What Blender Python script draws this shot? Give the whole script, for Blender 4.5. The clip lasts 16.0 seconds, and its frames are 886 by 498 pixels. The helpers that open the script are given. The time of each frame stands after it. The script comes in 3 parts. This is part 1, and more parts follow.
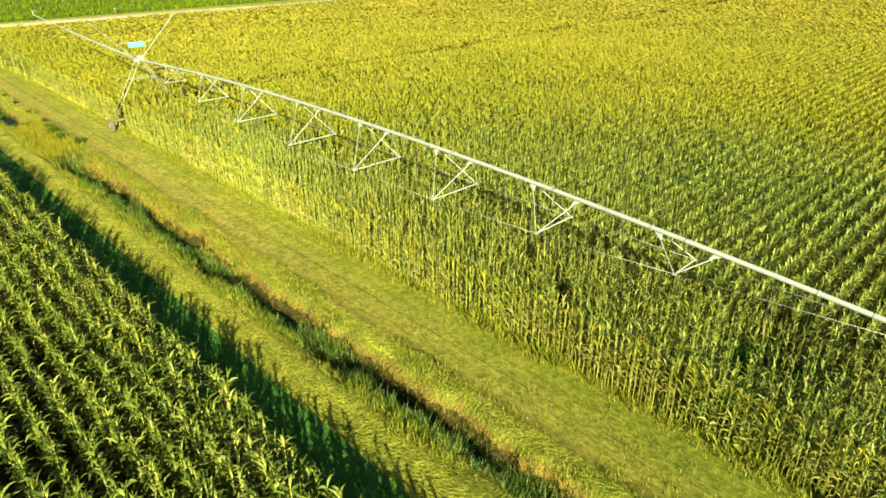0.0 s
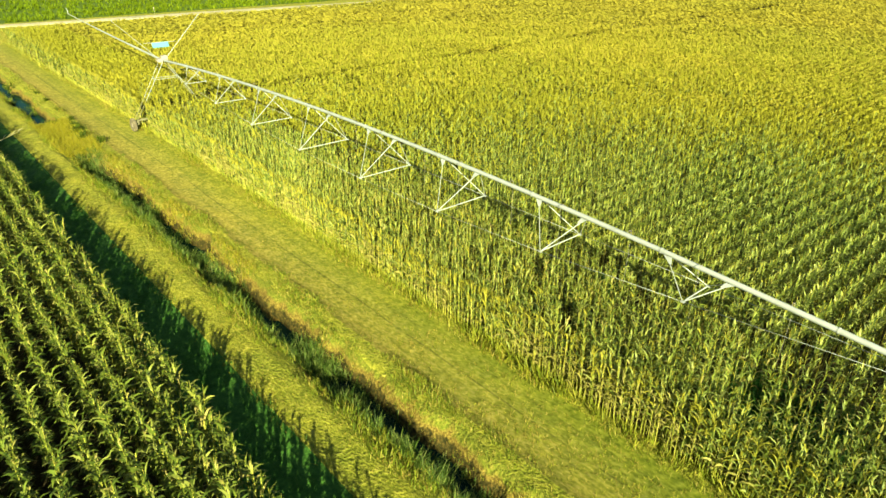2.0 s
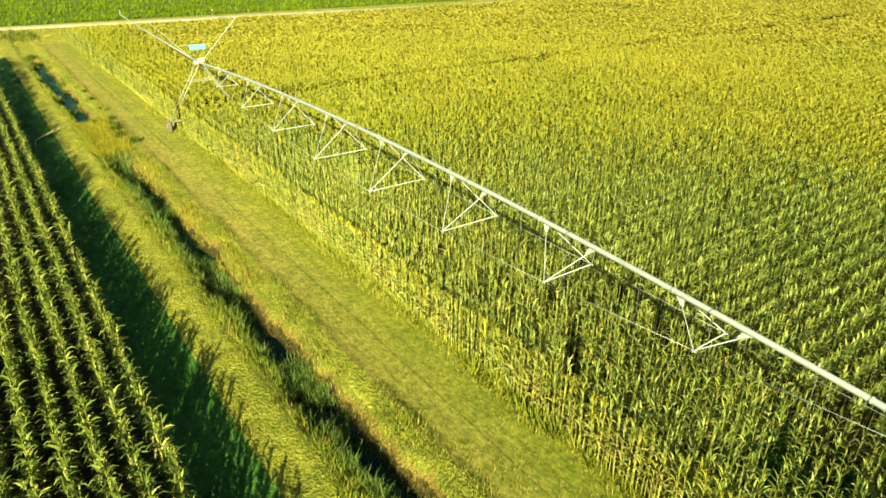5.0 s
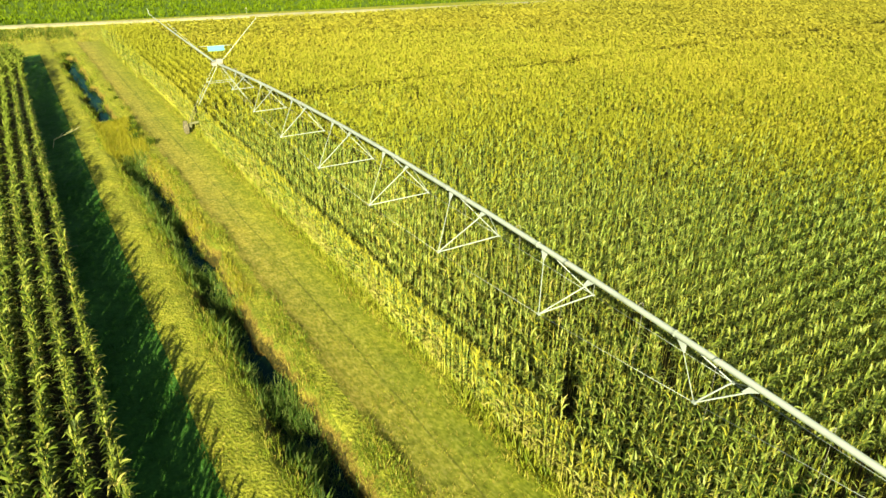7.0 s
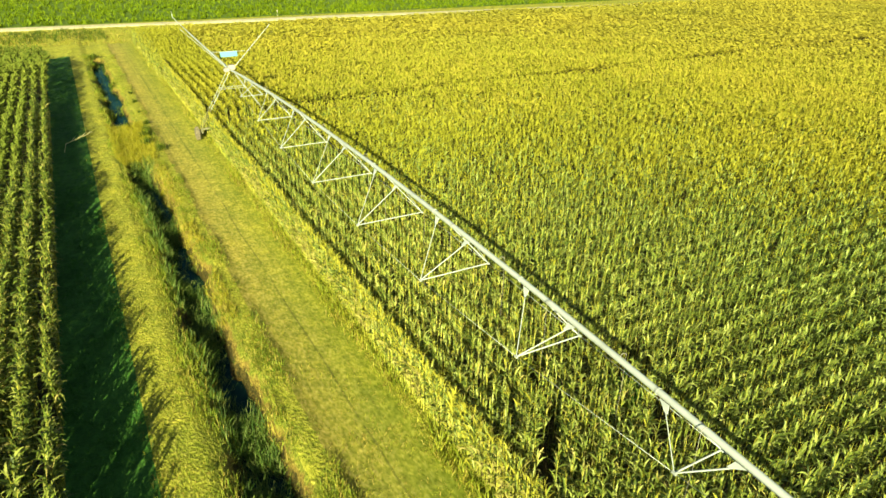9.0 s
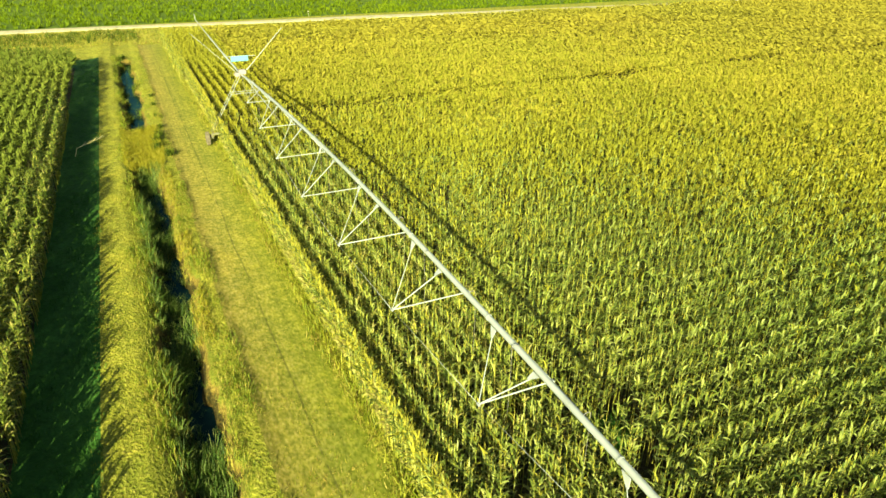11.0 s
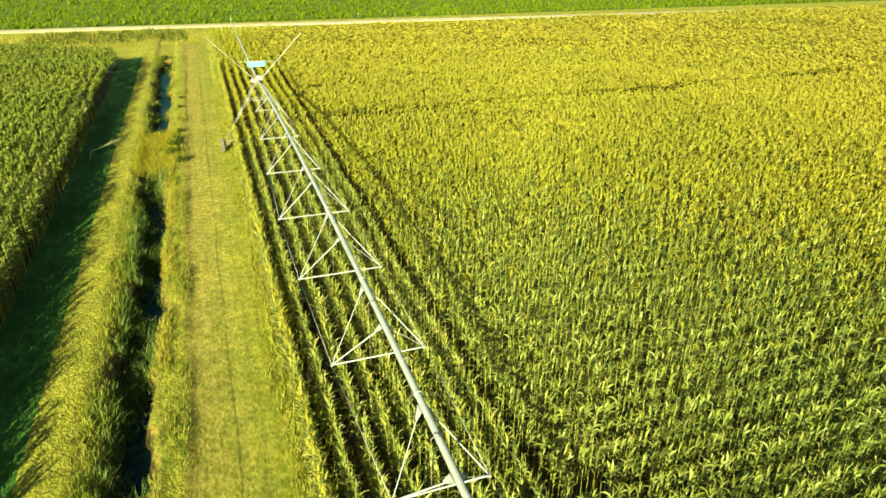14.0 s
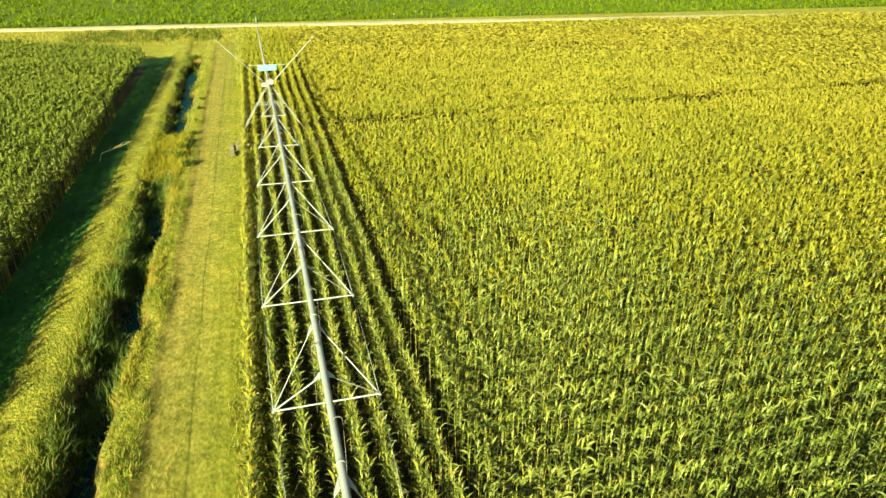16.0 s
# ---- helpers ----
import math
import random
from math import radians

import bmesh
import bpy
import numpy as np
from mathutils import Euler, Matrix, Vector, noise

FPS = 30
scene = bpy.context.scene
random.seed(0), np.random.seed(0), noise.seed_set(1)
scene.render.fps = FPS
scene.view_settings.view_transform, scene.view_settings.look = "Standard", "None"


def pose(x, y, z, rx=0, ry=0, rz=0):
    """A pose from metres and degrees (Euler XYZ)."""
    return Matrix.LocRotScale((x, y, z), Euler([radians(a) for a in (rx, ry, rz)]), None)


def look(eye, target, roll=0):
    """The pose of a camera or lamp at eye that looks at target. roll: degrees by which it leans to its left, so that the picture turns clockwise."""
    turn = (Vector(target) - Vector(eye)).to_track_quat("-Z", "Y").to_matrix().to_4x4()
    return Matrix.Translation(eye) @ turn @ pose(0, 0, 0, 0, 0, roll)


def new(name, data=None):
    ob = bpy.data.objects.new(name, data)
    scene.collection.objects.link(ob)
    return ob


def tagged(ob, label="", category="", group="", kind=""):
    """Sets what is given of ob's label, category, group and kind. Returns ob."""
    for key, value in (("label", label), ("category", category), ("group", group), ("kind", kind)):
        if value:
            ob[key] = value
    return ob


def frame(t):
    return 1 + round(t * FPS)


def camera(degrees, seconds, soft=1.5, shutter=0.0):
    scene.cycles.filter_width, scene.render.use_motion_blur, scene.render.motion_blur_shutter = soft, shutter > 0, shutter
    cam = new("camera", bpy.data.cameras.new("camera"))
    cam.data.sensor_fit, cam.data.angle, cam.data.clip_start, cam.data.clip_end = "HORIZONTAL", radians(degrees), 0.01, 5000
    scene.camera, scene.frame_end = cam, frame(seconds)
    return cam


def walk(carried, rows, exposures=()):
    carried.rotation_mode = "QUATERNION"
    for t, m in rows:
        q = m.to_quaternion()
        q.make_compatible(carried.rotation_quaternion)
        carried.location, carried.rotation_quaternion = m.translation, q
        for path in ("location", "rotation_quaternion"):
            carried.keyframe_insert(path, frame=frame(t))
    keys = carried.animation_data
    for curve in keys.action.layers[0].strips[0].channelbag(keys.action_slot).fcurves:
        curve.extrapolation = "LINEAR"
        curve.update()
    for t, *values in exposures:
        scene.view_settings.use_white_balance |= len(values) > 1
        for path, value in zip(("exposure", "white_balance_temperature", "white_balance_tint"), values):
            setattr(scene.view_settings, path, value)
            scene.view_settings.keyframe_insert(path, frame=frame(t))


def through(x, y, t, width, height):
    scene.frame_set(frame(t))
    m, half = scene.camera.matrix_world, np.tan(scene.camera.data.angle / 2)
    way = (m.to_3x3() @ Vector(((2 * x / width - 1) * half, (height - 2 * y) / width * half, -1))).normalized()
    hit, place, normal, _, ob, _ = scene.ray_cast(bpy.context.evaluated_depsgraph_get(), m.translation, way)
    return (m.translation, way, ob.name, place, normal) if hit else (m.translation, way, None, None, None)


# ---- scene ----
cam = camera(68.5, 16.0, 1.5)
PATH = [
    (0, (-0.426, -0.859, 14.691), (0.832, 0.413, 13.797), 0.5),
    (0.5, (0.056, -0.885, 14.74), (1.294, 0.405, 13.844), 0.4),
    (1, (0.505, -0.909, 14.709), (1.724, 0.401, 13.817), 0.5),
    (1.5, (0.923, -0.904, 14.732), (2.123, 0.424, 13.84), 0.6),
    (2, (1.357, -0.874, 14.677), (2.539, 0.471, 13.787), 0.7),
    (2.5, (1.794, -0.865, 14.674), (2.955, 0.498, 13.783), 0.7),
    (3, (2.245, -0.859, 14.676), (3.385, 0.522, 13.785), 0.7),
    (3.5, (2.69, -0.827, 14.666), (3.81, 0.57, 13.775), 0.8),
    (4, (3.159, -0.794, 14.595), (4.257, 0.622, 13.707), 0.8),
    (6.5, (5.598, -0.324, 14.691), (6.588, 1.172, 13.808), 0.9),
    (7, (6.202, -0.143, 14.785), (7.168, 1.366, 13.898), 0.9),
    (7.5, (6.777, 0.026, 14.796), (7.723, 1.55, 13.913), 1),
    (8, (7.385, 0.159, 14.918), (8.309, 1.697, 14.035), 1),
    (8.5, (7.989, 0.336, 14.943), (8.892, 1.886, 14.06), 1.1),
    (9, (8.663, 0.465, 14.961), (9.54, 2.03, 14.077), 0.9),
    (11.5, (12.003, 1.328, 15.209), (12.748, 2.956, 14.318), 0.4),
    (12, (12.638, 1.559, 15.223), (13.355, 3.199, 14.332), 0.4),
    (12.5, (13.276, 1.815, 15.228), (13.968, 3.467, 14.339), 0.4),
    (13, (13.999, 2.093, 15.238), (14.662, 3.756, 14.348), 0.4),
    (13.5, (14.724, 2.422, 15.230), (15.361, 4.096, 14.342), 0.5),
    (14, (15.424, 2.766, 15.237), (16.036, 4.451, 14.349), 0.6),
    (14.5, (16.155, 3.132, 15.268), (16.741, 4.824, 14.378), 0.6),
    (15, (16.892, 3.506, 15.352), (17.447, 5.206, 14.458), 0.5),
    (15.5, (17.574, 3.885, 15.353), (18.098, 5.595, 14.459), 0.5),
    (16, (18.217, 4.209, 15.294), (18.708, 5.931, 14.404), 0.6),
]
walk(cam, [(t, look(eye, target, roll)) for t, eye, target, roll in PATH])

# ---- light ----
# light travels along (1.36, 2.6, -1): a low sun behind the left shoulder
SUN_WAY = Vector((1.36, 2.6, -1.0)).normalized()
world = bpy.data.worlds.new("world")
scene.world = world
world.use_nodes = True
wn = world.node_tree.nodes
sky = wn.new("ShaderNodeTexSky")
sky.sky_type = "NISHITA"
sky.sun_disc = False
sky.sun_elevation = math.asin(-SUN_WAY.z)
sky.sun_rotation = math.atan2(-SUN_WAY.x, -SUN_WAY.y)
wn["Background"].inputs[1].default_value = 0.027
world.node_tree.links.new(sky.outputs[0], wn["Background"].inputs[0])
sun_data = bpy.data.lights.new("sun", "SUN")
sun_data.energy, sun_data.angle, sun_data.color = 5.0, radians(0.6), (1.0, 0.905, 0.555)
sun = new("sun", sun_data)
sun.matrix_world = look((0, 0, 60), Vector((0, 0, 60)) + SUN_WAY)
scene.view_settings.exposure = 2.24


# ---- materials ----
def nodes_of(name):
    m = bpy.data.materials.new(name)
    m.use_nodes = True
    n, l = m.node_tree.nodes, m.node_tree.links
    return m, n, l, n["Principled BSDF"]


def noise_at(n, l, scale, detail=4.0, stretch=None):
    geo = n.new("ShaderNodeNewGeometry")
    tex = n.new("ShaderNodeTexNoise")
    tex.inputs["Scale"].default_value, tex.inputs["Detail"].default_value = scale, detail
    mp = n.new("ShaderNodeMapping")
    mp.inputs["Scale"].default_value = stretch or (1.0, 1.0, 1.0)
    mp.inputs["Rotation"].default_value = (0.3, 0.2, 0.65)
    l.new(geo.outputs["Position"], mp.inputs[0])
    l.new(mp.outputs[0], tex.inputs[0])
    return tex.outputs[0]


def ramp(n, l, source, *stops):
    r = n.new("ShaderNodeValToRGB")
    e = r.color_ramp.elements
    while len(e) < len(stops):
        e.new(0.5)
    for k, (at, c) in zip(e, stops):
        k.position, k.color = at, (*c, 1)
    l.new(source, r.inputs[0])
    return r.outputs[0]


def mixed(n, l, fac, a, b, mode="MIX"):
    m = n.new("ShaderNodeMix")
    m.data_type, m.blend_type = "RGBA", mode
    for slot, v in ((0, fac), (6, a), (7, b)):
        if isinstance(v, (int, float)):
            m.inputs[slot].default_value = v
        elif isinstance(v, tuple):
            m.inputs[slot].default_value = (*v, 1)
        else:
            l.new(v, m.inputs[slot])
    return m.outputs[2]


def bumped(n, l, bsdf, height, strength, distance):
    b = n.new("ShaderNodeBump")
    b.inputs["Strength"].default_value, b.inputs["Distance"].default_value = strength, distance
    l.new(height, b.inputs["Height"])
    l.new(b.outputs[0], bsdf.inputs["Normal"])


def foliage(name, dark, mid, light, patch, through=0.35, rough=0.5, shine=0.1):
    """Leaf: a colour of its own for every blade, drifting in patches over the field, part of the light shining through."""
    m, n, l, p = nodes_of(name)
    geo = n.new("ShaderNodeNewGeometry")
    c = ramp(n, l, geo.outputs["Random Per Island"], (0.0, dark), (0.55, mid), (1.0, light))
    big = ramp(n, l, noise_at(n, l, 0.045, 3.0), (0.35, (0.92, 0.95, 0.93)), (0.7, patch))
    c = mixed(n, l, 1.0, c, big, "MULTIPLY")
    l.new(c, p.inputs["Base Color"])
    p.inputs["Roughness"].default_value = rough
    p.inputs["Specular IOR Level"].default_value = shine
    t = n.new("ShaderNodeBsdfTranslucent")
    l.new(c, t.inputs[0])
    mx = n.new("ShaderNodeMixShader")
    mx.inputs[0].default_value = through
    l.new(p.outputs[0], mx.inputs[1])
    l.new(t.outputs[0], mx.inputs[2])
    l.new(mx.outputs[0], n["Material Output"].inputs[0])
    return m


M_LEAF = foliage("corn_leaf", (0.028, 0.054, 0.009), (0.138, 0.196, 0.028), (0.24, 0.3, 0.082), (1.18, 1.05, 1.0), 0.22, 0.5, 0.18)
M_LEAF_B = foliage("late_corn_leaf", (0.03, 0.058, 0.008), (0.104, 0.158, 0.018), (0.2, 0.24, 0.05), (1.15, 1.05, 1.0), 0.26, 0.5, 0.16)
M_STALK = foliage("corn_stalk", (0.12, 0.16, 0.016), (0.20, 0.23, 0.025), (0.30, 0.30, 0.05), (1.1, 1.0, 1.0), 0.05)
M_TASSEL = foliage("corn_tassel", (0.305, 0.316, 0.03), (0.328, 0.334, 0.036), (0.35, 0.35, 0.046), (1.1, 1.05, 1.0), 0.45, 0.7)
# leaf and tassel blended; far brightness and haze put into the colour
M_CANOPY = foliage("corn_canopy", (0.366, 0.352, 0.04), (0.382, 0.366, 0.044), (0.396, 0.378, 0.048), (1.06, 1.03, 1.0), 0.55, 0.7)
M_BETWEEN = foliage("midway_corn_canopy", (0.298, 0.316, 0.026), (0.318, 0.333, 0.03), (0.34, 0.35, 0.036), (1.08, 1.03, 1.0), 0.55, 0.7)
M_CANOPY_B = foliage("late_corn_canopy", (0.075, 0.112, 0.012), (0.1, 0.136, 0.016), (0.135, 0.165, 0.024), (1.1, 1.05, 1.0), 0.25, 0.7)
M_TASSEL_B = foliage("late_corn_tassel", (0.085, 0.108, 0.012), (0.113, 0.136, 0.016), (0.155, 0.17, 0.028), (1.1, 1.05, 1.0), 0.2, 0.7)
M_DRY = foliage("dry_leaf", (0.17, 0.175, 0.035), (0.25, 0.245, 0.06), (0.34, 0.32, 0.095), (1.05, 1.0, 1.0), 0.2, 0.6)
M_GREEN = foliage("young_leaf", (0.06, 0.105, 0.003), (0.09, 0.145, 0.004), (0.125, 0.18, 0.006), (1.1, 1.05, 1.0), 0.3)
M_BLADE = foliage("grass_blade", (0.07, 0.11, 0.006), (0.15, 0.185, 0.012), (0.26, 0.27, 0.03), (1.15, 1.05, 1.0), 0.2)
M_STRAW = foliage("straw_blade", (0.15, 0.115, 0.016), (0.225, 0.19, 0.032), (0.31, 0.28, 0.065), (1.05, 1.0, 1.0), 0.15, 0.7)
# green blades by the corn, its cast shade put into their colour
M_SHADE_GREEN = foliage("shade_green_blade", (0.026, 0.1, 0.013), (0.034, 0.118, 0.015), (0.044, 0.138, 0.018), (1.1, 1.05, 1.0), 0.25)
M_GOLD = foliage("golden_blade", (0.125, 0.14, 0.007), (0.19, 0.195, 0.012), (0.265, 0.25, 0.02), (1.1, 1.05, 1.0), 0.25)
M_PALE = foliage("bleached_leaf", (0.40, 0.40, 0.16), (0.50, 0.49, 0.22), (0.60, 0.58, 0.28), (1.0, 1.0, 1.0), 0.2)
M_VERGE = foliage("verge_blade", (0.05, 0.096, 0.006), (0.115, 0.165, 0.010), (0.21, 0.245, 0.024), (1.15, 1.05, 1.0), 0.2)
M_WATERWEED = foliage("waterside_blade", (0.025, 0.06, 0.008), (0.055, 0.105, 0.014), (0.14, 0.185, 0.045), (1.1, 1.05, 1.0), 0.2)
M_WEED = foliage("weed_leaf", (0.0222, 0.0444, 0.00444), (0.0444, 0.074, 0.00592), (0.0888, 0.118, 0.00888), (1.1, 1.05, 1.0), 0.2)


def ground_material(name, low, mid, high, fine=18.0, coarse=0.5, stretch=None, bump=0.05):
    m, n, l, p = nodes_of(name)
    a = noise_at(n, l, fine, 6.0, stretch)
    b = noise_at(n, l, coarse, 4.0)
    c = ramp(n, l, a, (0.3, low), (0.5, mid), (0.72, high))
    c = mixed(n, l, 1.0, c, ramp(n, l, b, (0.3, (0.8, 0.85, 0.8)), (0.7, (1.15, 1.1, 1.05))), "MULTIPLY")
    c = mixed(n, l, 1.0, c, ramp(n, l, noise_at(n, l, 3.2, 3.0), (0.35, (0.70, 0.75, 0.66)), (0.65, (1.16, 1.14, 1.16))), "MULTIPLY")
    l.new(c, p.inputs["Base Color"])
    p.inputs["Roughness"].default_value = 0.9
    p.inputs["Specular IOR Level"].default_value = 0.15
    bumped(n, l, p, a, 0.9, bump)
    return m


M_SOIL = ground_material("field_soil", (0.025, 0.021, 0.008), (0.05, 0.042, 0.015), (0.08, 0.066, 0.025))
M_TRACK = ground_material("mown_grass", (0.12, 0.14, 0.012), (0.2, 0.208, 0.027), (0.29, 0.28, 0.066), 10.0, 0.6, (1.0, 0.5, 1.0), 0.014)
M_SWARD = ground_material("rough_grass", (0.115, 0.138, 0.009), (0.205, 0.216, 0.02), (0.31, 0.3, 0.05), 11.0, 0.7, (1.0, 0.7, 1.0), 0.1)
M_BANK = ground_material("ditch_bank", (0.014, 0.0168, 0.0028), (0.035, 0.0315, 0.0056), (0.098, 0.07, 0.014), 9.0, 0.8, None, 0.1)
M_ROAD = ground_material("gravel_road", (0.29, 0.275, 0.165), (0.37, 0.35, 0.225), (0.44, 0.42, 0.29), 5.0, 0.3, None, 0.02)
# turf below those blades, darkened the same way with the corn's shade
M_SHADE_FLOOR = ground_material("shade_green_turf", (0.028, 0.096, 0.012), (0.038, 0.12, 0.015), (0.052, 0.14, 0.018), 11.0, 0.7)
M_FAR = ground_material("green_crop_floor", (0.042, 0.08, 0.003), (0.068, 0.118, 0.004), (0.092, 0.15, 0.006), 1.5, 0.05)


# faint wheel lines drawn out along the mown track
n, l = M_TRACK.node_tree.nodes, M_TRACK.node_tree.links
p = n["Principled BSDF"]
plain = p.inputs["Base Color"].links[0].from_socket
lines = ramp(n, l, noise_at(n, l, 5.0, 3.0, (1.0, 0.012, 1.0)), (0.3, (0.8, 0.84, 0.76)), (0.46, (0.97, 0.98, 0.96)), (0.66, (1.1, 1.07, 1.12)))
worn = mixed(n, l, 1.0, plain, lines, "MULTIPLY")
place = n.new("ShaderNodeSeparateXYZ")
l.new(n.new("ShaderNodeNewGeometry").outputs["Position"], place.inputs[0])
wander = n.new("ShaderNodeMath")
wander.operation = "MULTIPLY_ADD"
l.new(noise_at(n, l, 0.22, 1.5), wander.inputs[0])
wander.inputs[1].default_value = 0.28
l.new(place.outputs[0], wander.inputs[2])
broken = noise_at(n, l, 0.9, 4.0)
n_sub = n.new("ShaderNodeMapRange")
l.new(wander.outputs[0], n_sub.inputs[0])
n_sub.inputs[1].default_value, n_sub.inputs[2].default_value = 13.6, 16.6
for line, deep in ((14.36, 0.15), (14.86, 0.55), (15.05, 0.15), (15.63, 0.25)):
    off = n.new("ShaderNodeMath")
    off.operation = "SUBTRACT"
    l.new(wander.outputs[0], off.inputs[0])
    off.inputs[1].default_value = line
    far_off = n.new("ShaderNodeMath")
    far_off.operation = "ABSOLUTE"
    l.new(off.outputs[0], far_off.inputs[0])
    near_line = ramp(n, l, far_off.outputs[0], (0.018, (deep, deep, deep)), (0.055, (0, 0, 0)))
    near_line = mixed(n, l, 1.0, near_line, ramp(n, l, broken, (0.36, (0.15, 0.15, 0.15)), (0.52, (1, 1, 1))), "MULTIPLY")
    worn = mixed(n, l, near_line, worn, (0.05, 0.055, 0.012))
side_of = ramp(n, l, n_sub.outputs[0], (0.0, (1.1, 0.97, 1.25)), (0.55, (0.98, 0.99, 0.95)), (1.0, (0.84, 0.92, 0.5)))
worn = mixed(n, l, 1.0, worn, side_of, "MULTIPLY")
# brightness falloff painted in: darker and greener towards the end of the strip
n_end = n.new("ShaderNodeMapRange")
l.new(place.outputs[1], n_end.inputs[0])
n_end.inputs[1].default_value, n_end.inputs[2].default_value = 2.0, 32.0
near_falloff = ramp(n, l, n_end.outputs[0], (0.0, (0.62, 0.7, 0.5)), (0.45, (0.84, 0.88, 0.8)), (1.0, (1.08, 1.06, 1.05)))
l.new(mixed(n, l, 1.0, worn, near_falloff, "MULTIPLY"), p.inputs["Base Color"])

# the rough strip likewise: falloff painted from olive near end to yellow further on
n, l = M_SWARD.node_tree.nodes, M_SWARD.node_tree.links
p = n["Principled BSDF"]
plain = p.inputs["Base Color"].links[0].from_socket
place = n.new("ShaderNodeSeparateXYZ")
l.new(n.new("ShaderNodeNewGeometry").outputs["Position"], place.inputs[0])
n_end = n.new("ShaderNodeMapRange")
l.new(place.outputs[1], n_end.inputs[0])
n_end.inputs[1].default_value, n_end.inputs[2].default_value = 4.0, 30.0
strip_falloff = ramp(n, l, n_end.outputs[0], (0.0, (0.7, 0.76, 0.7)), (0.45, (0.95, 0.97, 0.95)), (1.0, (1.13, 1.12, 1.1)))
l.new(mixed(n, l, 1.0, plain, strip_falloff, "MULTIPLY"), p.inputs["Base Color"])

# ditch sides: wet mud at the bottom, passing raggedly into dead and then green grass
n, l = M_BANK.node_tree.nodes, M_BANK.node_tree.links
p = n["Principled BSDF"]
mud = p.inputs["Base Color"].links[0].from_socket
place = n.new("ShaderNodeSeparateXYZ")
l.new(n.new("ShaderNodeNewGeometry").outputs["Position"], place.inputs[0])
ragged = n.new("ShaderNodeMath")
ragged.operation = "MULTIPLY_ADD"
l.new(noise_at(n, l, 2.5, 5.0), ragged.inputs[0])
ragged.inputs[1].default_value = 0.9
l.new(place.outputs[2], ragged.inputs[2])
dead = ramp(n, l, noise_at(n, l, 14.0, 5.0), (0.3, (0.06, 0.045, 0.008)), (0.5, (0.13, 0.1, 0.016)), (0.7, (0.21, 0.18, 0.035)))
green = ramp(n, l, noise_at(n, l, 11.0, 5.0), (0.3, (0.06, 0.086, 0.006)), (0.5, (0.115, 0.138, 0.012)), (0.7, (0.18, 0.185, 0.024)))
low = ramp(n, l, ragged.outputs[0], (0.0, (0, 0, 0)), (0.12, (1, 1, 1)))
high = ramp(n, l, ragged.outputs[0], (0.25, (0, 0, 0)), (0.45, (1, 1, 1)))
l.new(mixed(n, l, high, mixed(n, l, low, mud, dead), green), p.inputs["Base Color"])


def metal(name, colour, rough, metallic, stain):
    m, n, l, p = nodes_of(name)
    c = mixed(n, l, ramp(n, l, noise_at(n, l, 2.2, 5.0), (0.45, (0, 0, 0)), (0.75, (0.8, 0.8, 0.8))), colour, stain)
    l.new(c, p.inputs["Base Color"])
    p.inputs["Roughness"].default_value, p.inputs["Metallic"].default_value = rough, metallic
    bumped(n, l, p, noise_at(n, l, 40.0, 2.0), 0.15, 0.004)
    return m


M_ZINC = metal("galvanised_steel", (0.242, 0.286, 0.262), 0.5, 0.05, (0.18, 0.208, 0.185))
M_TYRE = metal("rubber", (0.07, 0.064, 0.036), 0.9, 0.0, (0.17, 0.15, 0.07))
M_PANEL = metal("blue_panel", (0.055, 0.21, 0.22), 0.6, 0.0, (0.075, 0.225, 0.23))
M_BOX = metal("painted_box", (0.235, 0.22, 0.175), 0.5, 0.0, (0.2, 0.19, 0.155))
M_RIM = metal("rusty_rim", (0.27, 0.25, 0.18), 0.7, 0.2, (0.11, 0.08, 0.05))
M_BEAM = metal("dull_beam", (0.11, 0.115, 0.05), 0.75, 0.1, (0.07, 0.06, 0.03))
M_HOSE = metal("hose", (0.16, 0.16, 0.14), 0.6, 0.0, (0.11, 0.11, 0.09))

m, n, l, p = nodes_of("ditch_water")
p.inputs["Base Color"].default_value = (0.005, 0.018, 0.015, 1)
p.inputs["Roughness"].default_value = 0.9
p.inputs["Specular IOR Level"].default_value = 0.0
gloss = n.new("ShaderNodeBsdfGlossy")
gloss.inputs["Color"].default_value = (0.13, 0.36, 0.27, 1)
gloss.inputs["Roughness"].default_value = 0.12
edge_on = n.new("ShaderNodeFresnel")
edge_on.inputs["IOR"].default_value = 1.33
bumped(n, l, gloss, noise_at(n, l, 3.0, 2.0), 0.12, 0.02)
surface = n.new("ShaderNodeMixShader")
l.new(edge_on.outputs[0], surface.inputs[0])
l.new(p.outputs[0], surface.inputs[1])
l.new(gloss.outputs[0], surface.inputs[2])
l.new(surface.outputs[0], n["Material Output"].inputs[0])
M_WATER = m


# ---- ground ----
DITCH_END, PLUG = 94.0, (49.5, 58.5)


def smooth(a, b, v):
    t = min(1.0, max(0.0, (v - a) / (b - a)))
    return t * t * (3 - 2 * t)


def ditch_middle(y):
    """The ditch's centre line, a little nearer the track before the crossing."""
    t = np.clip((np.asarray(y) - 36.0) / 16.0, 0, 1)
    return 11.46 - 0.26 * t * t * (3 - 2 * t) + 0.09 * np.sin(y * 0.21) + 0.07 * np.sin(y * 0.63 + 1.0) + 0.06 * np.sin(y * 1.9) + 0.05 * np.sin(y * 4.3 + 2.0)


